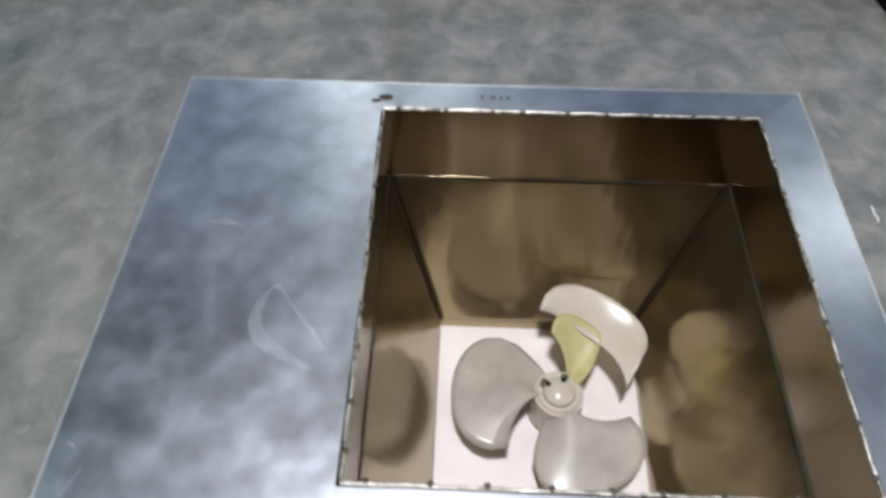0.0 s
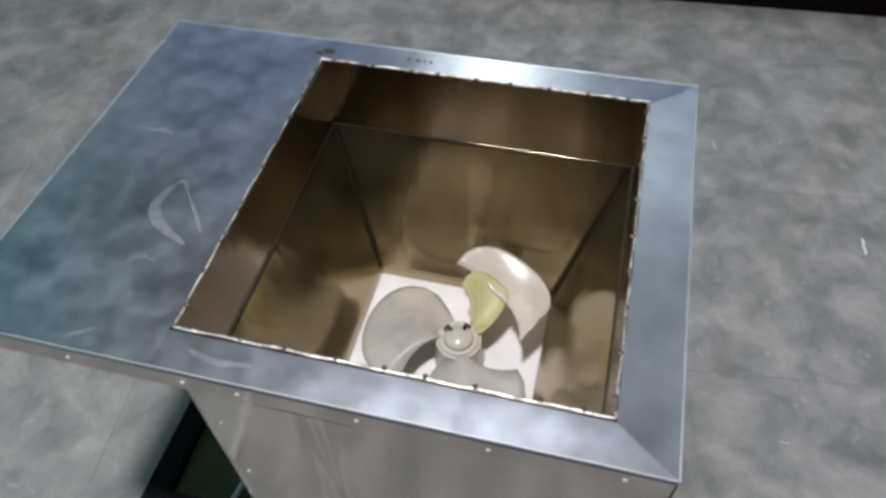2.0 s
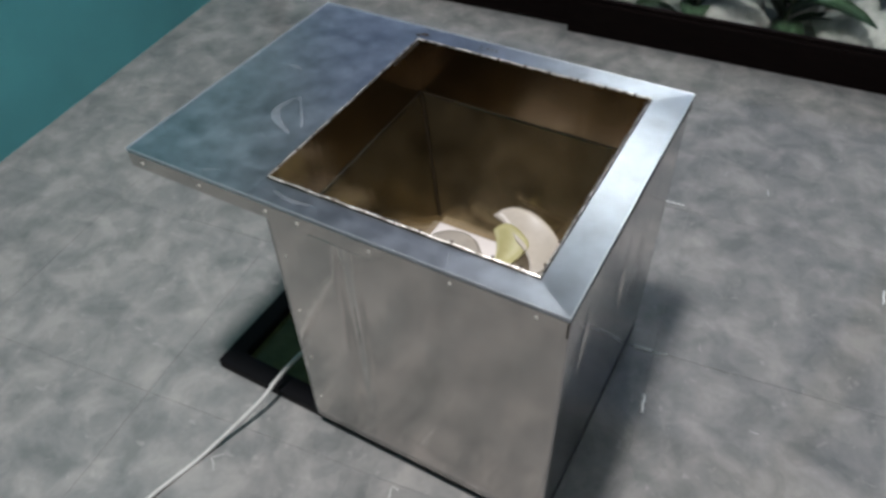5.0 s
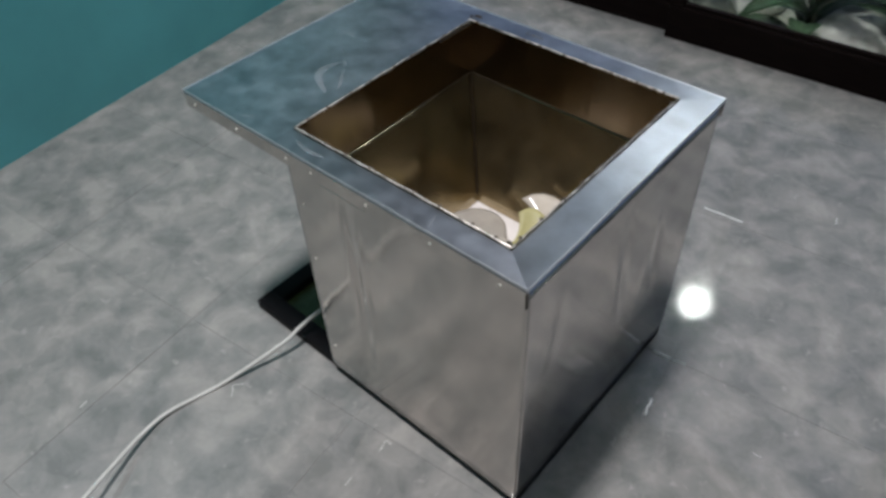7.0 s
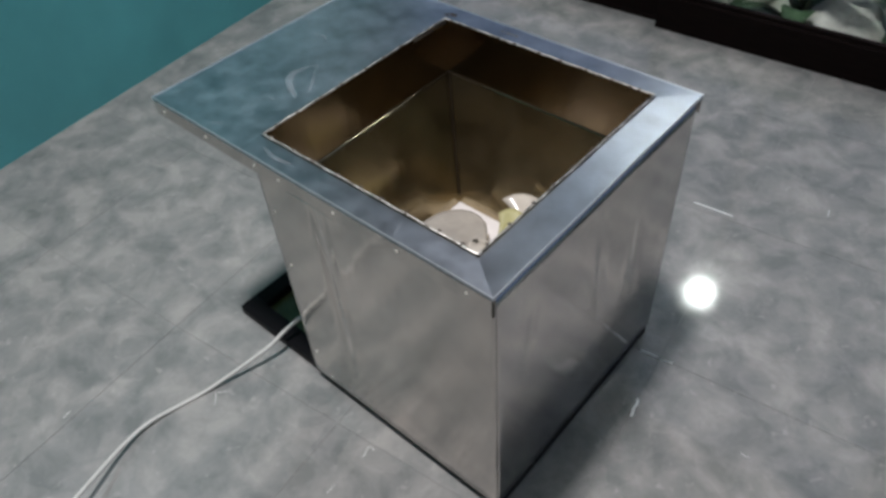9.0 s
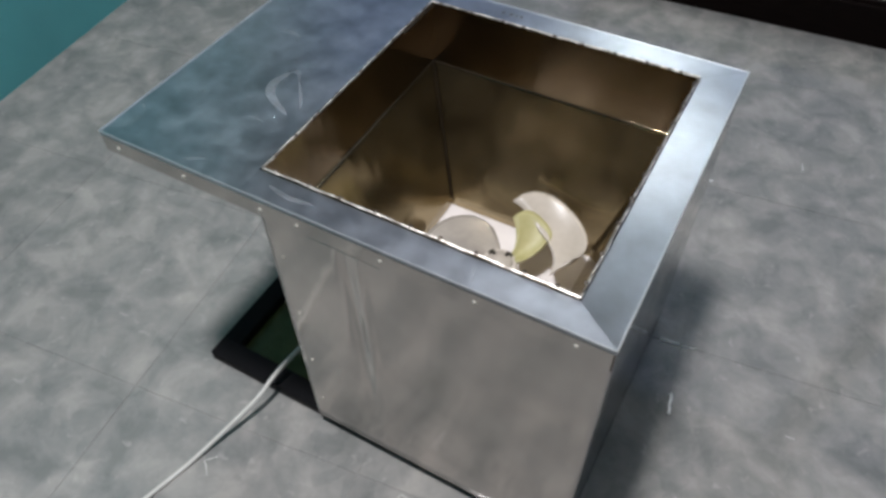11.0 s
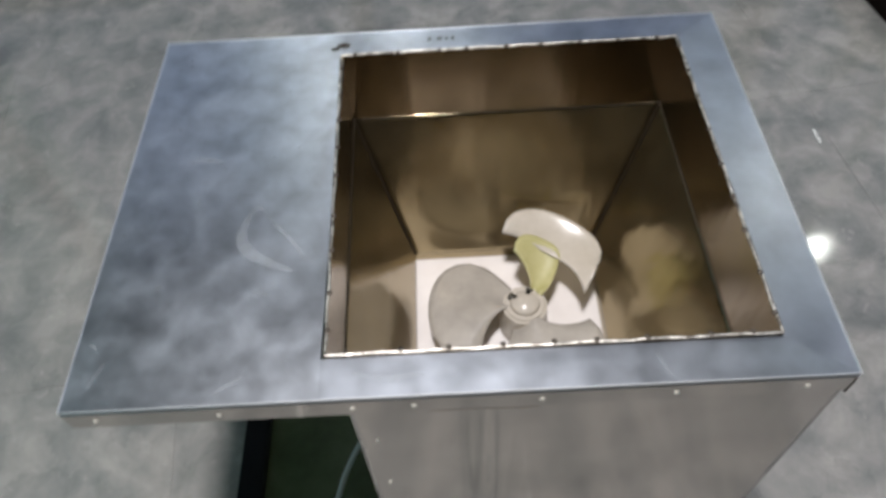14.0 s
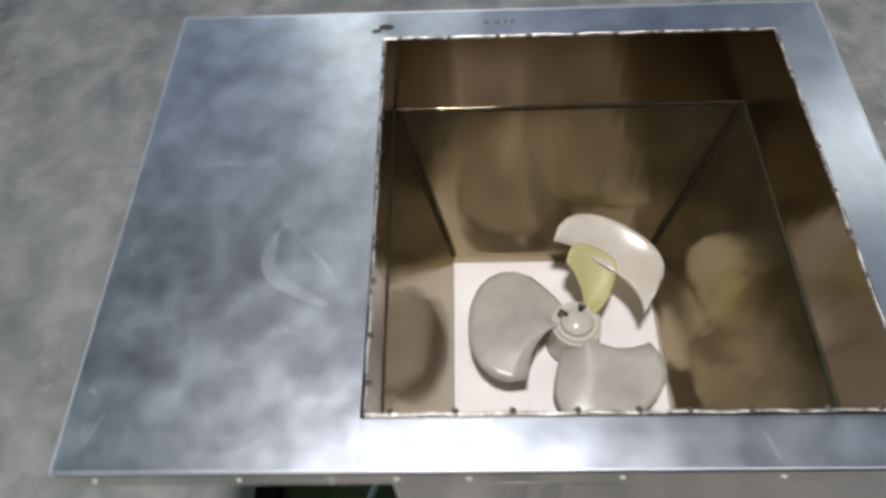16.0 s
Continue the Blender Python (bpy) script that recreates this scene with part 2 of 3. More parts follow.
# ---- the room ----
DOOR = Matrix.Translation((-0.318, 1.477, 0)) @ pose(0, 0, 0, 0, 0, 3.2)
SIDE = Matrix.Translation((-1.335, 0, 0)) @ pose(0, 0, 0, 0, 0, 7.6)
EAST = Matrix.Translation((0.872, 1.585, 0)) @ pose(0, 0, 0, 0, 0, -81)
HIGH = 3.3

EDGE = [(-1.72, 1.46), (-0.78, -3.35), (1.72, -3.35), (0.93, 1.62)]
fl = link("floor", sheet([(x, y, -0.0012) for x, y in EDGE], 0.1, (0, 0, -1)), GROUT)
tagged(fl, "glossy grey cloudy-patterned floor tiles, closely laid", "floor", kind="structure")
w = link("wall_west", box((-0.15, -3.5, -0.02), (0, 1.75, HIGH)), TEAL)
w.matrix_world = SIDE
tagged(w, "smooth teal painted wall meeting the grey floor", "wall", kind="structure")
# Unseen wall, added sand coloured to warm reflections in the steel.
w = link("wall_south", box((-1.2, -3.38, -0.02), (1.9, -3.25, HIGH)), SAND)
tagged(w, "unseen sand coloured rear wall, added to warm the reflections", "wall", kind="structure")
# Unseen walls over the glazing, coloured for what the top plate reflects.
w = link("wall_north", box((-1.22, 0.003, 2.1), (1.32, 0.12, HIGH)), PALE)
w.matrix_world = DOOR
tagged(w, "unseen lintel wall above the sliding doors, pale blue-grey for reflections", "wall", kind="structure")
bm = box((0.02, 0.003, 2.1), (5.05, 0.12, HIGH))
box((3.12, 0.003, -0.02), (5.05, 0.12, 2.1), bm=bm)
w = link("wall_east", bm, PALE)
w.matrix_world = EAST
tagged(w, "unseen wall beside and above the side glazing, pale blue-grey for reflections", "wall", kind="structure")
# Unseen ceiling, kept dark grey to cut the light it bounces.
c = link("ceiling", sheet([(-1.9, 1.46, HIGH), (1.1, 1.75, HIGH), (1.95, -3.4, HIGH), (-1.0, -3.4, HIGH)], 0.12, (0, 0, 1)), CEIL)
tagged(c, "unseen ceiling, dark grey to cut bounced light", "ceiling", kind="structure")


def sliding_panel(name, place, x0, x1, y, rail, stile, label):
    """One sliding leaf: a rail below and above, a stile at either side and a pane."""
    root = thing(name, label, "door", "sliding door leaves", "structure")
    root.matrix_world = place
    d = 0.035
    part("bottom_rail", box((x0, y, 0.0), (x1, y + d, rail), 0.003), WOOD, root)
    part("top_rail", box((x0, y, 2.03), (x1, y + d, 2.1), 0.003), WOOD, root)
    part("stile", box((x0, y, rail), (x0 + stile, y + d, 2.03), 0.003), WOOD, root)
    part("stile", box((x1 - stile, y, rail), (x1, y + d, 2.03), 0.003), WOOD, root)
    part("glazing_bead", box((x0 + stile, y + 0.008, rail), (x1 - stile, y + 0.026, rail + 0.012), 0.002), WOOD, root)
    pane = part("pane", box((x0 + stile, y + 0.014, rail + 0.002), (x1 - stile, y + 0.019, 2.03)), GLASS, root, "clear window glass")
    pane.visible_shadow = False
    return root


sliding_panel("door_1", DOOR, 0.0, 1.165, 0.0, 0.105, 0.045, "dark brown framed sliding glass door leaf, closed")
sliding_panel("door_2", DOOR, -1.20, 0.03, 0.04, 0.085, 0.045, "dark brown framed sliding leaf in the rear track, closed")
sliding_panel("door_3", EAST, 0.035, 1.60, 0.0, 0.085, 0.045, "dark brown framed glass leaf of the side glazing")
sliding_panel("door_4", EAST, 1.57, 3.12, 0.04, 0.085, 0.045, "dark brown framed second leaf of the side glazing")
s = link("trim_track", box((-1.20, 0.038, -0.004), (1.165, 0.15, 0.014), 0.003), WOOD)
s.matrix_world = DOOR
tagged(s, "dark metal sliding door track on the floor", "door track", kind="structure")
s = link("trim_corner_post", box((1.168, -0.002, 0.0), (1.235, 0.06, 2.1), 0.004), WOOD)
s.matrix_world = DOOR
tagged(s, "dark brown corner post between the glazed sides", "post", kind="structure")

# ---- the steel hopper ----
TOP = 0.53
X0, X1, Y0, Y1 = -0.414, 0.253, -0.04, 0.448          # top plate
HOLE = [(-0.192, 0.0), (0.2, 0.0), (0.2, 0.403), (-0.197, 0.403)]   # its opening
BX0, BX1, BY1 = -0.175, 0.2525, 0.435                 # the body below
BX, CX = (-0.134, 0.125), (0.05, 0.345)              # hopper's outlet
CREASE, LOW = 0.431, 0.205
hopper = thing("steel_hopper", "square brushed stainless steel hopper box on a black base frame", "hopper")


def plate_piece(name, outline, mat, label):
    """A piece of the folded top sheet on its outline."""
    bm = sheet([(x, y, TOP) for x, y in outline], 0.006, (0, 0, -1))
    return part(name, bm, mat, hopper, label)


def square(x0, x1, y0, y1):
    return [(x0, y0), (x1, y0), (x1, y1), (x0, y1)]


HX0, HX1, HY0, HY1 = -0.196, 0.202, -0.002, 0.405       # cut edges round the opening
plate = plate_piece("top_plate", [(X0, Y0), (HX0, Y0), (HX0, Y1), (X0, Y1)], STEEL_TOP, "smudged steel top plate with a wide overhang")
plate_piece("rim_strip", [(HX0, Y0), (X1, Y0), (HX1, HY0), (HX0, HY0)], STEEL_LONG, "brushed steel strip, mitred at its end")
plate_piece("rim_strip", [(X1, Y0), (X1, Y1), (HX1, HY1), (HX1, HY0)], STEEL_CROSS, "brushed steel strip, mitred at both ends")
plate_piece("rim_strip", [(X1, Y1), (HX0, Y1), (HX0, HY1), (HX1, HY1)], STEEL_LONG, "brushed steel strip, mitred at its end")
SK = 0.030
part("front_skirt", box((X0, Y0 - 0.0005, TOP - SK), (X1, Y0 + 0.0015, TOP - 0.0061)), STEEL_BODY, hopper)
part("back_skirt", box((X0, Y1 - 0.0015, TOP - SK), (X1, Y1 + 0.0005, TOP - 0.0061)), STEEL_BODY, hopper)
part("side_skirt", box((X0 - 0.0005, Y0 + 0.002, TOP - SK), (X0 + 0.0015, Y1 - 0.002, TOP - 0.0061)), STEEL_BODY, hopper)
part("corner_slit", box((BX1 - 0.0012, Y0 - 0.0008, TOP - 0.034), (BX1 + 0.0006, Y0 + 0.0032, TOP - 0.008)), SEAM, hopper, "dark open corner joint")


# Short rod added for the highlight along the folded edge of the skirt.
edge = [(-0.105 + 0.095 * i / 20, Y0 - 0.0007, TOP - SK - 0.0012 + 0.0008 * math.sin(i * 0.23)) for i in range(21)]
part("fold_highlight", rod(edge, 0.0003, 6), STEEL_BODY, hopper, "thin rod added for the highlight on the skirt fold")
corners = [Vector((x, y, TOP - 0.0002)) for x, y in square(X0, X1, Y0, Y1)]
for k in range(4):
    a, b = corners[k], corners[(k + 1) % 4]
    part("plate_edge", rod([a.lerp(b, i / 30) + Vector((0, 0, 0.0002 * math.sin(i * 1.9 + k))) for i in range(31)], 0.0010, 6), EDGE_STEEL, hopper, "thin pale steel rod round the edge of the plate")
for x, wd in ((-0.094, 0.004), (-0.083, 0.006), (-0.073, 0.003), (-0.066, 0.004)):
    part("stamped_mark", box((x, 0.425, TOP + 0.0004), (x + wd, 0.430, TOP + 0.0009)), STAMP, plate, "small grey stamped mark")
for x, y, wd in ((-0.196, 0.424, 0.016), (-0.206, 0.418, 0.010)):
    part("weld_mark", disc(wd / 2, 0.0008, Matrix.Translation((x, y, TOP + 0.0007)) @ Matrix.Diagonal((1, 0.45, 1, 1)), 14), WELD, plate, "small dark weld mark")


def panel(name, a, b, z0, z1, away, thick=0.002, bow=0.0, dents=()):
    """An upright sheet from a to b, divided so that it can bow a little."""
    bm = bmesh.new()
    n, m = 64, 24
    out = Vector(away)
    grid = []
    for side in (0, 1):
        rows = []
        for j in range(m + 1):
            row = []
            for i in range(n + 1):
                u, v = i / n, j / m
                p = Vector((a[0] + (b[0] - a[0]) * u, a[1] + (b[1] - a[1]) * u, z0 + (z1 - z0) * v))
                d = bow * math.sin(math.pi * u) * math.sin(math.pi * v) * (1 + 0.6 * math.sin(5 * u + 3 * v))
                for du, dv, wide, tall, deep, lean in dents:
                    d += deep * math.exp(-((u - du - lean * (v - dv)) / wide) ** 2 - ((v - dv) / tall) ** 2)
                row.append(bm.verts.new(p - out * (d + side * thick)))
            rows.append(row)
        grid.append(rows)
    for rows in grid:
        for j in range(m):
            for i in range(n):
                bm.faces.new((rows[j][i], rows[j][i + 1], rows[j + 1][i + 1], rows[j + 1][i]))
    f, k = grid
    rim_f = f[0] + [r[-1] for r in f[1:]] + f[-1][-2::-1] + [r[0] for r in f[-2:0:-1]]
    rim_k = k[0] + [r[-1] for r in k[1:]] + k[-1][-2::-1] + [r[0] for r in k[-2:0:-1]]
    for i in range(len(rim_f)):
        j = (i + 1) % len(rim_f)
        bm.faces.new((rim_f[i], rim_f[j], rim_k[j], rim_k[i]))
    bmesh.ops.recalc_face_normals(bm, faces=bm.faces)
    ob = part(name, bm, STEEL_BODY, hopper)
    for f in ob.data.polygons:
        f.use_smooth = f.normal.dot(out) > 0.9
    return ob


FOOT = 0.022
FRONT = Y0 + 0.0035
panel("front_panel", (BX0, FRONT), (BX1, FRONT), FOOT, TOP - 0.007, (0, -1, 0), bow=0.003, dents=[(0.27, 0.62, 0.018, 0.32, 0.0034, 0.0), (0.305, 0.60, 0.014, 0.30, -0.0024, 0.0)])
panel("right_panel", (BX1, FRONT + 0.003), (BX1, BY1), FOOT, TOP - 0.007, (1, 0, 0), bow=0.004, dents=[(0.16, 0.72, 0.020, 0.10, 0.0018, 0.10), (0.52, 0.66, 0.016, 0.17, 0.0024, -0.12), (0.70, 0.60, 0.014, 0.13, -0.002, 0.10), (0.76, 0.55, 0.016, 0.15, 0.0022, -0.15)])
panel("back_panel", (BX1 - 0.003, BY1), (BX0, BY1), FOOT, TOP - 0.007, (0, 1, 0), bow=0.003)
panel("left_panel", (BX0, BY1 - 0.003), (BX0, FRONT + 0.003), FOOT, 0.335, (-1, 0, 0), bow=0.003)



def bulged(corners, deep, away, thick=0.0015, n=36):
    """A sheet on four corners that is pushed out of its plane in the middle."""
    bm = bmesh.new()
    p, q, r, t = (Vector(c) for c in corners)
    sides = []
    for side in (0, 1):
        rows = []
        for j in range(n + 1):
            v = j / n
            rows.append([bm.verts.new(p.lerp(q, i / n).lerp(t.lerp(r, i / n), v) + away * (side * thick + deep * math.sin(math.pi * i / n) * math.sin(math.pi * v))) for i in range(n + 1)])
        for j in range(n):
            for i in range(n):
                bm.faces.new((rows[j][i], rows[j][i + 1], rows[j + 1][i + 1], rows[j + 1][i]))
        sides.append(rows)
    rims = [g[0] + [row[-1] for row in g[1:]] + g[-1][-2::-1] + [row[0] for row in g[-2:0:-1]] for g in sides]
    for i in range(len(rims[0])):
        j = (i + 1) % len(rims[0])
        bm.faces.new((rims[0][i], rims[0][j], rims[1][j], rims[1][i]))
    return bm


# collar walls and sloping walls of the hopper
tops = HOLE
lows = [(BX[0], CX[0]), (BX[1], CX[0]), (BX[1], CX[1]), (BX[0], CX[1])]
outs = [(0, -1, 0), (1, 0, 0), (0, 1, 0), (-1, 0, 0)]
for k in range(4):
    n = (k + 1) % 4
    a, b, c, d = tops[k], tops[n], lows[n], lows[k]
    part("collar_wall", sheet([(*a, CREASE), (*b, CREASE), (*b, TOP + 0.0035), (*a, TOP + 0.0035)], 0.0015, outs[k]), COLLAR, hopper, "steel collar, darkened in colour for its shade")
    lean = Vector((outs[k][0], outs[k][1], -0.3)).normalized()
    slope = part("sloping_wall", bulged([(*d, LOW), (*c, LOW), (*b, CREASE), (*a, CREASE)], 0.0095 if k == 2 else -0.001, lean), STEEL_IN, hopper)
    for f in slope.data.polygons:
        f.use_smooth = abs(f.normal.dot(lean)) > 0.8
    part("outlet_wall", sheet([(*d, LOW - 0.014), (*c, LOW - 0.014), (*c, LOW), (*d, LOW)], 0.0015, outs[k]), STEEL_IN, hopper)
    p, q = Vector((*a, CREASE)), Vector((*b, CREASE))
    inset = Vector(outs[k]) * -0.001
    part("corner_seam", rod([Vector((*a, CREASE)), (Vector((*a, CREASE)) + Vector((*d, LOW))) / 2, Vector((*d, LOW))], 0.0005, 6), SEAM, hopper)
    part("crease_seam", rod([p + inset, (p + q) / 2 + inset, q + inset], 0.0005, 6), SEAM, hopper)
    # the folded bright lip round the opening, with its tacks
    p, q = Vector((*a, TOP + 0.003)), Vector((*b, TOP + 0.003))
    wob = [p.lerp(q, i / 24) + Vector((0, 0, 0.0004 * math.sin(i * 2.3 + k))) + Vector(outs[k]) * 0.0005 * math.sin(i * 1.7 + k) for i in range(25)]
    part("lip", rod(wob, 0.0014, 8), STEEL_RIM, hopper, "bright folded steel lip")
    rng = random.Random(k + 3)
    for i in range(9):
        u = (i + 0.35 + 0.3 * rng.random()) / 9
        m = Matrix.Translation(p.lerp(q, u) + Vector((0, 0, 0.001)) - Vector(outs[k]) * 0.0015)
        bm = bmesh.new()
        bmesh.ops.create_icosphere(bm, subdivisions=1, radius=0.0024, matrix=m @ Matrix.Diagonal((1.3, 1.3, 0.8, 1)))
        part("tack_weld", bm, WELD, hopper)
part("outlet_floor", box((BX[0] - 0.002, CX[0] - 0.002, LOW - 0.020), (BX[1] + 0.002, CX[1] + 0.002, LOW - 0.0145)), BOARD, hopper, "white board under the outlet")


def rivet(place, away, r=0.0024):
    bm = bmesh.new()
    bmesh.ops.create_uvsphere(bm, u_segments=10, v_segments=6, radius=r)
    o = part("rivet", bm, RIVET, hopper, smooth=True)
    o.matrix_local = Matrix.Translation(place) @ Vector(away).to_track_quat("Z", "Y").to_matrix().to_4x4() @ Matrix.Diagonal((1, 1, 0.6, 1))


for x in (-0.389, -0.283, -0.169, -0.117, -0.008, 0.105, 0.215):
    rivet((x, Y0 - 0.0005, 0.512), (0, -1, 0))
for z in (0.43, 0.315, 0.2, 0.09):
    rivet((-0.157, FRONT, z), (0, -1, 0), 0.0019)

# black base frame
FX0, FX1, FY0, FY1, BAR = -0.415, 0.252, -0.030, 0.43, 0.037
base = part("base_frame", box((FX0, FY0, 0), (FX1, FY0 + BAR, FOOT), 0.002), BLACK, hopper, "black painted steel base frame")
part("frame_bar", box((FX0, FY1 - BAR, 0), (FX1, FY1, FOOT), 0.002), BLACK, base)
part("frame_bar", box((FX0, FY0 + BAR, 0), (FX0 + BAR, FY1 - BAR, FOOT), 0.002), BLACK, base)
part("frame_bar", box((FX1 - BAR, FY0 + BAR, 0), (FX1, FY1 - BAR, FOOT), 0.002), BLACK, base)
part("frame_bar", box((BX0 - 0.03, FY0 + BAR, 0), (BX0 + 0.012, FY1 - BAR, FOOT), 0.002), BLACK, base)

# Added sheet that carries the floor's shade in its colour.
part("shade_sheet", box((FX0 + BAR, FY0 + BAR, 0), (BX0 - 0.03, FY1 - BAR, 0.004)), FLOOR_SHADE, base, "sheet in the dark green of the shaded floor inside the base frame")

# scratches on the plate
SCRATCH = material("scratch", (0.62, 0.65, 0.68), 0.55, 0.5)
nt_, b_ = tree(SCRATCH)
patchy_ = texture(nt_, 70, 4, 0.65)
nt_.links.new(ramp(nt_, patchy_.outputs[0], [(0.36, grey(0.04)), (0.64, grey(0.22))]).outputs[0], b_.inputs["Alpha"])


def scratch(points, width):
    bm = bmesh.new()
    pts = spline(points, 6)
    prev = None
    for i, p in enumerate(pts):
        d = pts[min(i + 1, len(pts) - 1)] - pts[max(i - 1, 0)]
        s = Vector((-d.y, d.x, 0)).normalized() * width * math.sin(math.pi * (i + 0.4) / (len(pts) - 0.2)) ** 0.6
        cur = (bm.verts.new(p + s), bm.verts.new(p - s))
        if prev:
            bm.faces.new((prev[0], prev[1], cur[1], cur[0]))
        prev = cur
    return part("scratch", bm, SCRATCH, plate, "pale scuff mark")


ZS = TOP + 0.0012
scratch([(-0.277, 0.165, ZS), (-0.282, 0.135, ZS), (-0.266, 0.112, ZS), (-0.228, 0.092, ZS)], 0.0062)
nick = random.Random(21)
for _ in range(14):
    x, y, a = nick.uniform(-0.40, -0.215), nick.uniform(-0.025, 0.43), nick.uniform(0, 3.1)
    d = nick.uniform(0.002, 0.005)
    scratch([(x, y, ZS), (x + d * math.cos(a), y + d * math.sin(a), ZS), (x + 2 * d * math.cos(a + 0.3), y + 2 * d * math.sin(a + 0.3), ZS)], nick.uniform(0.0007, 0.0014))
scratch([(-0.168, -0.018, ZS), (-0.140, -0.024, ZS), (-0.107, -0.021, ZS)], 0.0035)
scratch([(-0.289, 0.19, ZS), (-0.276, 0.191, ZS)], 0.0015)
scratch([(-0.35, 0.24, ZS), (-0.33, 0.243, ZS), (-0.315, 0.238, ZS)], 0.003)
scratch([(-0.395, -0.02, ZS), (-0.385, 0.005, ZS)], 0.0015)
scratch([(-0.285, -0.03, ZS), (-0.262, -0.016, ZS)], 0.0012)
scratch([(0.098, -0.034, ZS), (0.09, -0.012, ZS)], 0.001)
scratch([(-0.255, 0.155, ZS), (-0.232, 0.128, ZS), (-0.219, 0.108, ZS)], 0.0022)
scratch([(-0.277, 0.165, ZS), (-0.268, 0.172, ZS), (-0.255, 0.155, ZS)], 0.002)

# the rotor in the outlet
HX, HY, HZ = 0.016, 0.222, 0.252
bm = disc(0.034, 0.05, Matrix.Translation((HX, HY, HZ - 0.03)), 32, 0.030)
bmesh.ops.bevel(bm, geom=[e for e in bm.edges if all(v.co.z > HZ - 0.006 for v in e.verts)], offset=0.004, segments=3, affect="EDGES")
rotor = part("rotor", bm, CREAM, hopper, "cream plastic stirring rotor")


def blade(angle, reach, sweep, lift, rise, mat, name, start=0.022, thick=0.003, label="", up=0.0):
    """A broad curved vane: a sector from the hub outwards, pitched from edge to edge and curled at its tip."""
    bm = bmesh.new()
    n, m = 12, 14
    layers = []
    for side in (0, 1):
        rows = []
        for i in range(n + 1):
            u = i / n
            row = []
            for j in range(m + 1):
                v = j / m
                edge = 1 - 0.30 * (2 * v - 1) ** 4
                r = start + (reach * edge - start) * u
                a = angle + sweep * (v - 0.5) * (0.75 + 0.25 * u) + 0.45 * u
                z = lift * (v - 0.5) + rise * u * u + 0.004 * math.sin(5 * v + 3 * u + angle) - side * thick
                row.append(bm.verts.new((HX + r * math.cos(a), HY + r * math.sin(a), HZ + up + z)))
            rows.append(row)
        layers.append(rows)
    for rows in layers:
        for i in range(n):
            for j in range(m):
                bm.faces.new((rows[i][j], rows[i + 1][j], rows[i + 1][j + 1], rows[i][j + 1]))
    f, k = layers
    rf = [r[0] for r in f] + f[-1][1:] + [r[-1] for r in f[-2::-1]] + f[0][-2:0:-1]
    rk = [r[0] for r in k] + k[-1][1:] + [r[-1] for r in k[-2::-1]] + k[0][-2:0:-1]
    for i in range(len(rf)):
        j = (i + 1) % len(rf)
        bm.faces.new((rf[i], rf[j], rk[j], rk[i]))
    return part(name, bm, mat, rotor, label, True)


blade(0.62, 0.140, 1.50, 0.012, 0.014, CREAM, "vane", 0.080, label="raised cream paddle at the arm's end", up=0.010)
blade(2.60, 0.132, 1.85, 0.014, -0.004, GREYISH, "vane", label="grey vane, its shade put into the colour", up=-0.014)
blade(4.72, 0.126, 1.65, 0.018, -0.006, GREYISH, "vane", label="grey vane, its shade put into the colour", up=-0.014)
blade(0.80, 0.096, 0.95, 0.010, 0.024, YELLOW, "yellow_arm", 0.024, 0.002, "yellow-green sloping plastic arm", -0.004)
part("boss", disc(0.021, 0.007, Matrix.Translation((HX, HY, HZ - 0.003)), 28, 0.018), CREAM, rotor, "stepped cream boss", True)
for turned, out in ((1.2, 0.018), (2.6, 0.019)):
    m = Matrix.Translation((HX, HY, HZ - 0.006)) @ Matrix.Rotation(turned, 4, "Z") @ Matrix.Translation((out, 0, -0.3 * (out > 0.02) * 0.03))
    bm = box((-0.008, -0.005, -0.004), (0.006, 0.005, 0.0065), 0.002)
    bmesh.ops.transform(bm, matrix=m, verts=bm.verts)
    part("key_slot", bm, HUB, rotor, "dark slot in the hub")

# ---- the power cable ----
path = spline([(-0.02, -0.98, 0.004), (-0.10, -0.80, 0.012), (-0.185, -0.645, 0.045), (-0.246, -0.539, 0.055), (-0.274, -0.49, 0.043), (-0.302, -0.428, 0.028), (-0.328, -0.361, 0.014),
               (-0.337, -0.299, 0.006), (-0.313, -0.195, 0.004), (-0.278, -0.076, 0.033), (-0.271, -0.033, 0.048),
               (-0.263, 0.006, 0.060), (-0.245, 0.065, 0.074), (-0.215, 0.12, 0.082), (-0.177, 0.155, 0.085)])
cable = link("power_cable", rod(path, 0.0038, 10), CORD, smooth=True)
tagged(cable, "thin white power cable trailing over the floor", "cable")

# ---- outside ----
g = link("ground", box((-40, -40, -0.4), (40, 40, -0.12)), GRAVEL)
tagged(g, "dim grey-green gravel garden ground", "ground", kind="structure")
rng = random.Random(11)


def stone(place, size):
    bm = bmesh.new()
    bmesh.ops.create_icosphere(bm, subdivisions=3, radius=1)
    off = Vector((rng.random() * 9, rng.random() * 9, rng.random() * 9))
    for v in bm.verts:
        v.co *= 1 + 0.45 * noise.noise(v.co * 1.3 + off) + 0.12 * noise.noise(v.co * 4 + off)
        v.co = Vector((v.co.x * size, v.co.y * size * 0.8, v.co.z * size * 0.6))
    o = link("garden_stone", bm, STONE, smooth=True)
    o.matrix_world = Matrix.Translation(place) @ pose(0, 0, 0, 0, 0, rng.random() * 360)
    tagged(o, "rough pale stone on the garden ground", "stone", "garden stones")


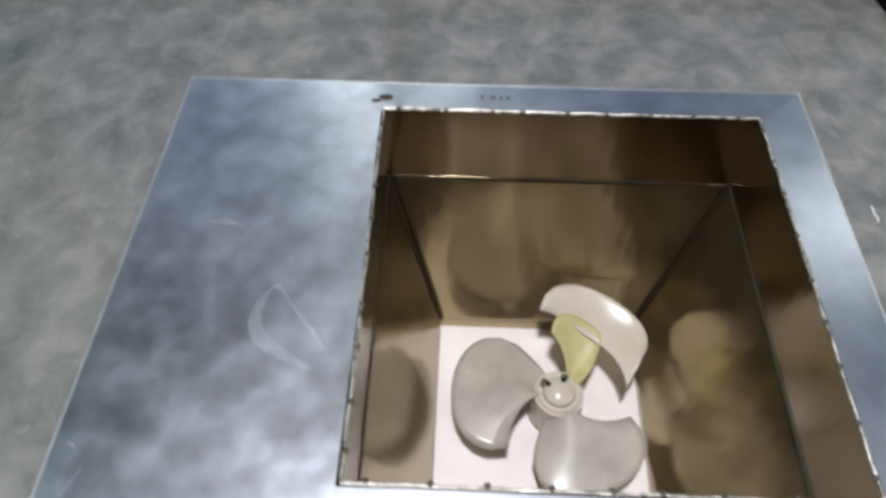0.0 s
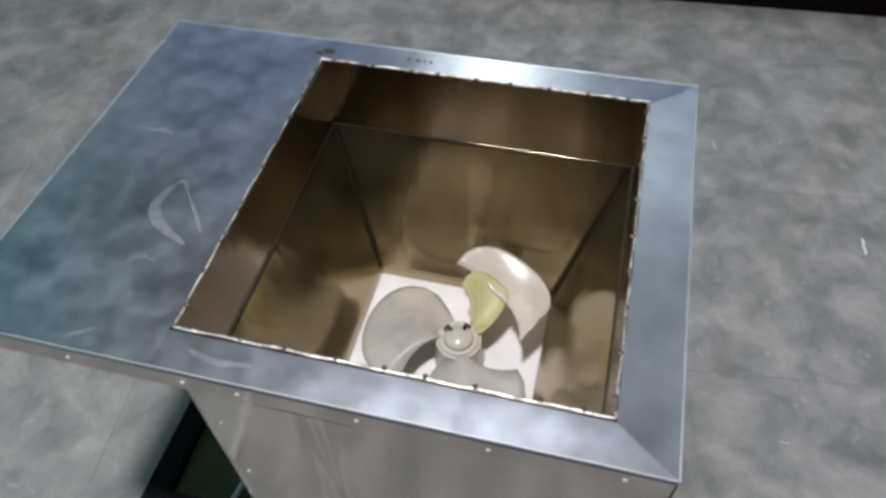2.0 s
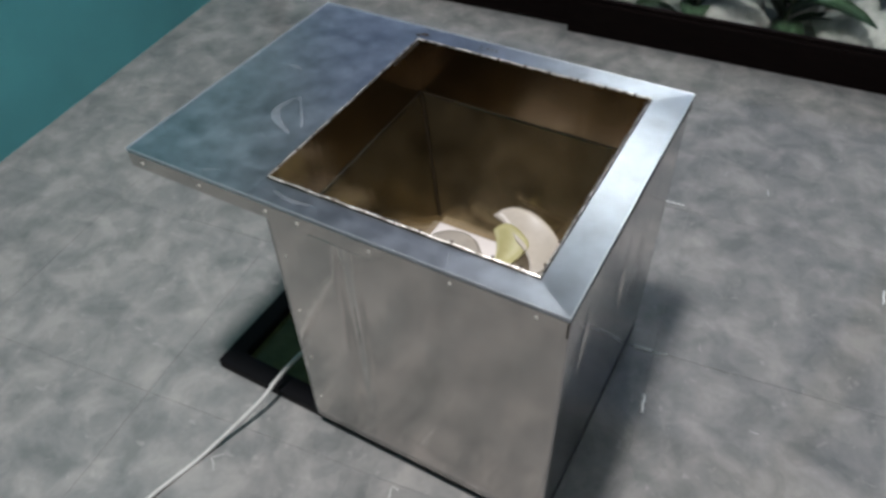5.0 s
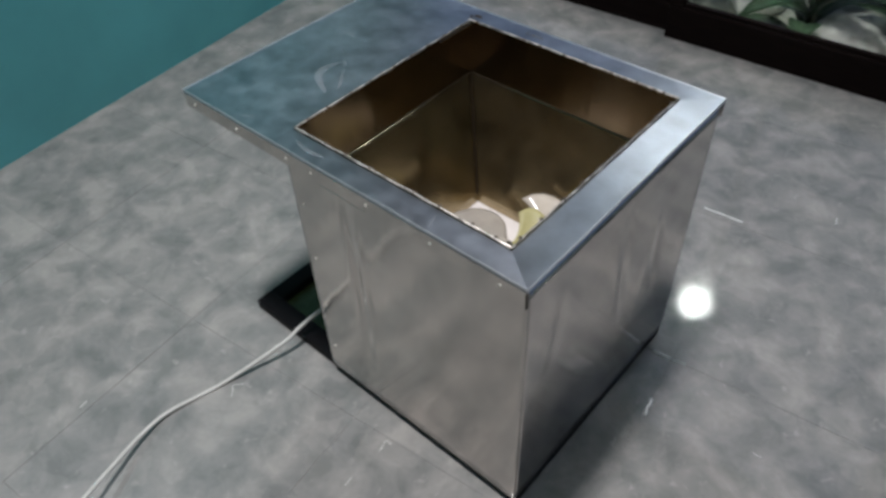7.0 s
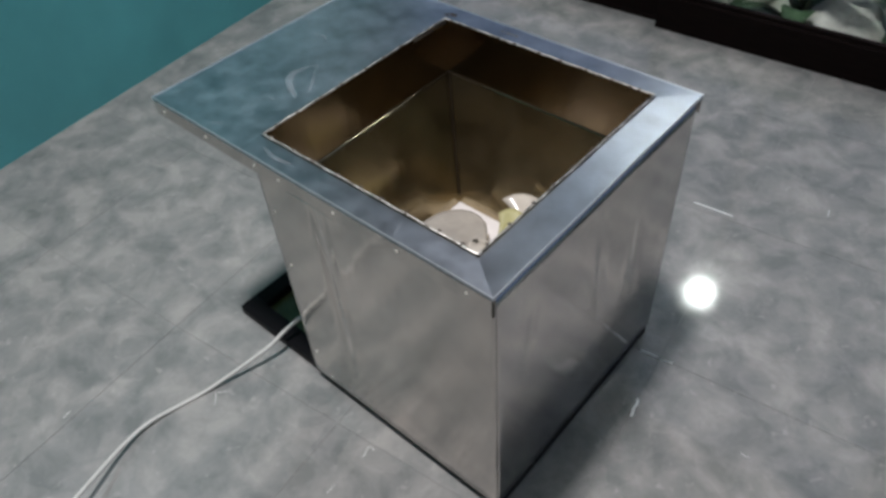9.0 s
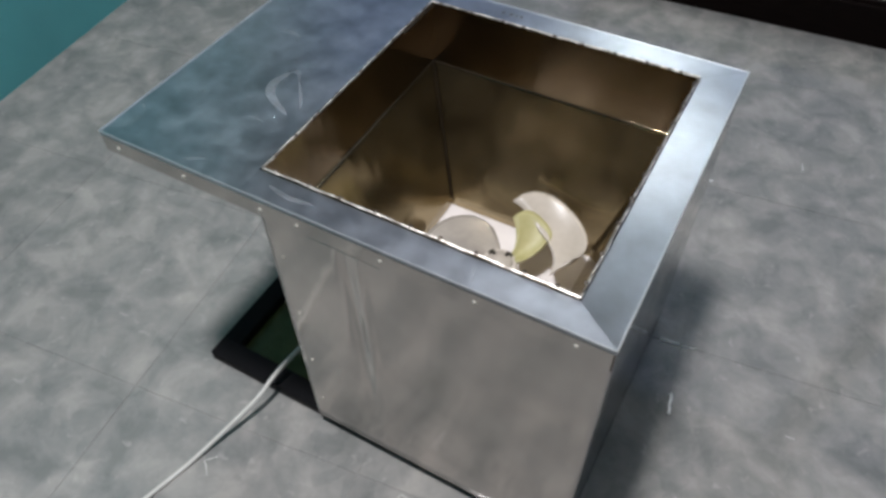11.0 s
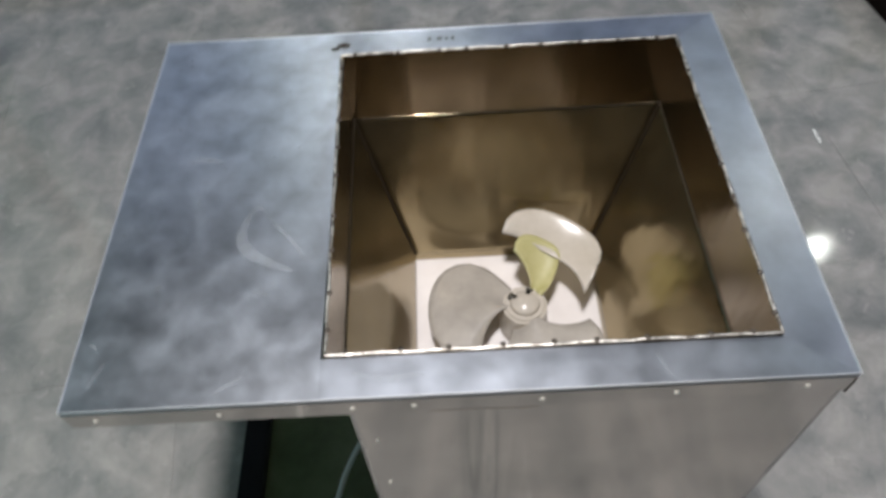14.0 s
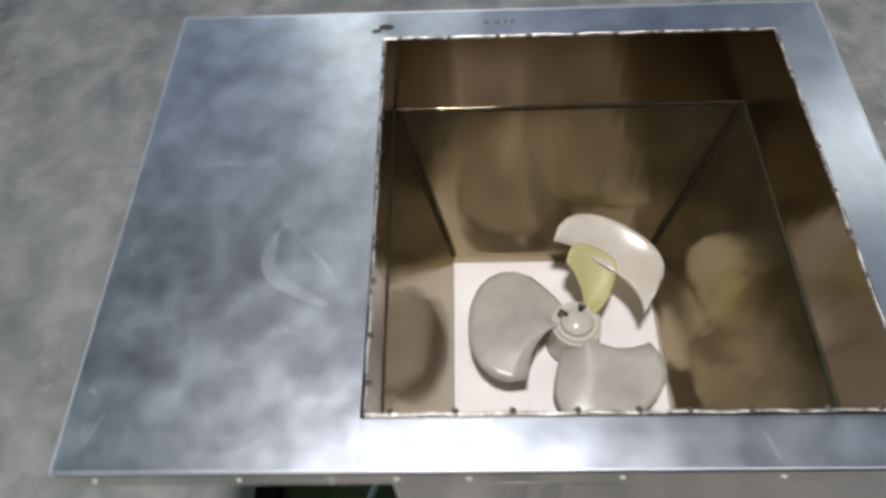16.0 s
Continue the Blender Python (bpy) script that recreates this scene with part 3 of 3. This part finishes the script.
def leaf_mesh():
    bm = bmesh.new()
    prev = None
    for i in range(7):
        u = i / 6
        wd = 0.16 * math.sin(math.pi * min(1, u * 0.93 + 0.05)) ** 0.8
        y, z = u, 0.25 * u - 0.55 * u * u
        cur = [bm.verts.new((-wd, y, z + 0.25 * wd)), bm.verts.new((0, y, z)), bm.verts.new((wd, y, z + 0.25 * wd))]
        if prev:
            for a in (0, 1):
                bm.faces.new((prev[a], prev[a + 1], cur[a + 1], cur[a]))
        prev = cur
    bmesh.ops.solidify(bm, geom=bm.faces[:], thickness=0.006)
    me = bpy.data.meshes.new("leaf")
    bm.to_mesh(me)
    bm.free()
    me.materials.append(LEAF)
    for p in me.polygons:
        p.use_smooth = True
    return me


LEAF_MESH = leaf_mesh()


def plant(place, size, count, label):
    root = thing("garden_plant", label, "plant", "garden plants")
    root.matrix_world = Matrix.Translation(place)
    part("stem", rod(spline([(0, 0, 0), (0.01, 0.01, size * 0.4), (0, 0.02, size * 0.8)], 4), 0.006, 6), STEM, root)
    for i in range(count):
        o = new("leaf", LEAF_MESH)
        o.parent = root
        s = size * (0.55 + 0.5 * rng.random())
        o.matrix_local = Matrix.Translation((0, 0, size * 0.75 * i / count)) @ pose(0, 0, 0, 0, 0, i * 137.5) @ pose(0, 0, 0, 62 - 70 * rng.random() * (1 - 0.5 * i / count), 0, 0) @ Matrix.Diagonal((s, s, s, 1))


for p, s in (((0.10, 1.95, -0.07), 0.12), ((0.52, 2.02, -0.06), 0.15), ((0.30, 2.15, -0.06), 0.11), ((0.75, 1.92, -0.08), 0.10), ((-0.25, 2.05, -0.08), 0.10),
             ((0.95, 2.1, -0.06), 0.14), ((-0.7, 1.9, -0.08), 0.10), ((1.25, 1.35, -0.07), 0.13), ((1.4, 0.8, -0.07), 0.13), ((-1.1, 2.0, -0.07), 0.12), ((0.62, 2.4, -0.05), 0.16)):
    stone(p, s)
for p, s, n in (((-0.02, 1.88, -0.12), 0.30, 14), ((0.26, 1.98, -0.12), 0.30, 16), ((0.60, 2.16, -0.12), 0.36, 16), ((-0.45, 2.0, -0.12), 0.30, 14), ((0.9, 1.95, -0.12), 0.26, 12),
                ((-0.9, 1.85, -0.12), 0.30, 14), ((1.32, 1.55, -0.12), 0.4, 16), ((1.3, 1.1, -0.12), 0.32, 14), ((0.1, 2.35, -0.12), 0.4, 18)):
    plant(p, s, n, "leafy green garden plant behind the glass door")

for p in PORCH_LAMPS:
    root = thing("porch_lamp", "small round outdoor lamp on a post", "lamp", "porch lamps")
    root.matrix_world = Matrix.Translation((p[0], p[1], 0))
    part("post", rod([(0, 0.14, -0.12), (0, 0.14, 1.6), (0, 0.14, p[2] + 0.1)], 0.02, 10), BLACK, root)
    part("arm", rod([(0, 0.14, p[2] + 0.1), (0, 0.06, p[2] + 0.11), (0, 0, p[2] + 0.1)], 0.012, 8), BLACK, root)
    part("cap", disc(0.075, 0.02, Matrix.Translation((0, 0, p[2] + 0.09)), 24), BLACK, root)
root = thing("ceiling_lamp", "round white ceiling lamp", "lamp")
root.matrix_world = Matrix.Translation(ROOM_LAMP)
part("rim", disc(0.2, 0.04, Matrix.Translation((0, 0, 0.03)), 40), CEIL, root)
part("mount", disc(0.12, 0.05, Matrix.Translation((0, 0, 0.075)), 40), CEIL, root)


# ---- floor tiles ----
TILE, NODE = 0.43, Matrix.Translation((0.305, 0.392, 0)) @ pose(0, 0, 0, 0, 0, 7.0)
HALF = TILE / 2 - 0.0005


def tile_mesh(corners):
    """A thin tile on its outline, with its top edge eased."""
    bm = bmesh.new()
    mid = Vector((sum(c[0] for c in corners), sum(c[1] for c in corners))) / len(corners)
    rings = []
    for ease, z in ((0.0, -0.0011), (0.0, -0.0004), (0.0003, 0.0)):
        ring_ = []
        for c in corners:
            v = Vector((c[0], c[1])) - mid
            v -= v.normalized() * min(ease * 1.4, v.length * 0.2)
            ring_.append(bm.verts.new((*(mid + v), z)))
        rings.append(ring_)
    n = len(corners)
    for a, b in zip(rings, rings[1:]):
        for k in range(n):
            bm.faces.new((a[k], a[(k + 1) % n], b[(k + 1) % n], b[k]))
    bm.faces.new(rings[-1])
    bmesh.ops.recalc_face_normals(bm, faces=bm.faces)
    me = bpy.data.meshes.new("tile")
    bm.to_mesh(me)
    bm.free()
    me.materials.append(FLOOR)
    return me


def clipped(poly, edge):
    """The part of a convex outline that lies inside another one."""
    for (ax, ay), (bx, by) in zip(edge, edge[1:] + edge[:1]):
        inside = [(bx - ax) * (y - ay) - (by - ay) * (x - ax) for x, y in poly]
        out = []
        for k in range(len(poly)):
            n = (k + 1) % len(poly)
            if inside[k] >= 0:
                out.append(poly[k])
            if (inside[k] >= 0) != (inside[n] >= 0):
                f = inside[k] / (inside[k] - inside[n])
                out.append((poly[k][0] + f * (poly[n][0] - poly[k][0]), poly[k][1] + f * (poly[n][1] - poly[k][1])))
        poly = out
        if len(poly) < 3:
            return []
    return poly


SQUARE = [(-HALF, -HALF), (HALF, -HALF), (HALF, HALF), (-HALF, HALF)]
WHOLE = tile_mesh(SQUARE)
for i in range(-6, 5):
    for j in range(-10, 4):
        m = NODE @ Matrix.Translation(((i + 0.5) * TILE, (j + 0.5) * TILE, 0))
        back = m.inverted()
        outline = [tuple((back @ Vector((x, y, 0)))[:2]) for x, y in EDGE]
        shape = clipped(SQUARE, outline)
        if not shape:
            continue
        o = new("tile", WHOLE if shape == SQUARE else tile_mesh(shape))
        o.parent = fl
        o.matrix_local = m

# added pale glossy beads: glints on the tile joints put into their colour
GLINT = material("pale_glint", (0.85, 0.87, 0.85), 0.10)
for a, b, r in (((0.150, 0.826), (0.240, 0.834), 0.0016), ((0.268, 0.386), (0.302, 0.391), 0.0026), ((0.305, 0.390), (0.330, 0.397), 0.0012),
                ((0.327, 0.250), (0.320, 0.288), 0.0028), ((0.672, 0.760), (0.675, 0.722), 0.0022)):
    steps = [Vector((a[0] + (b[0] - a[0]) * i / 8 + 0.001 * math.sin(i * 1.3), a[1] + (b[1] - a[1]) * i / 8, r * 0.4)) for i in range(9)]
    part("glint_bead", rod(steps, r, 8), GLINT, fl, "pale glossy bead added as a glint on the tile joint", True)

# pale scuffs that shoes and furniture left on the tiles
SCUFF = mottled("floor_scuff", (0.34, 0.34, 0.32), (0.50, 0.49, 0.46), 60, 0.4)
for marks, wide in ((((-0.478, -0.402), (-0.481, -0.392), (-0.481, -0.385)), 0.0022), (((-0.279, -0.204), (-0.291, -0.192), (-0.298, -0.187), (-0.290, -0.178), (-0.284, -0.171)), 0.0016),
                    (((0.014, -0.107), (0.011, -0.096), (0.007, -0.085), (0.014, -0.083), (0.020, -0.085)), 0.0020), (((0.505, 0.303), (0.513, 0.302), (0.520, 0.304)), 0.0016),
                    (((0.014, -0.190), (0.012, -0.172)), 0.0014), (((0.396, 0.98), (0.402, 0.955)), 0.0018)):
    bm = bmesh.new()
    pts = spline([(x, y, 0.0006) for x, y in marks], 4)
    prev = None
    for i, p in enumerate(pts):
        d = pts[min(i + 1, len(pts) - 1)] - pts[max(i - 1, 0)]
        side = Vector((-d.y, d.x, 0)).normalized() * wide * (0.35 + 0.65 * abs(math.sin(2.3 * i + marks[0][0] * 40)))
        cur = (bm.verts.new(p + side), bm.verts.new(p - side))
        if prev:
            bm.faces.new((prev[0], prev[1], cur[1], cur[0]))
        prev = cur
    part("scuff_mark", bm, SCUFF, fl, "pale worn scuff on the tile")
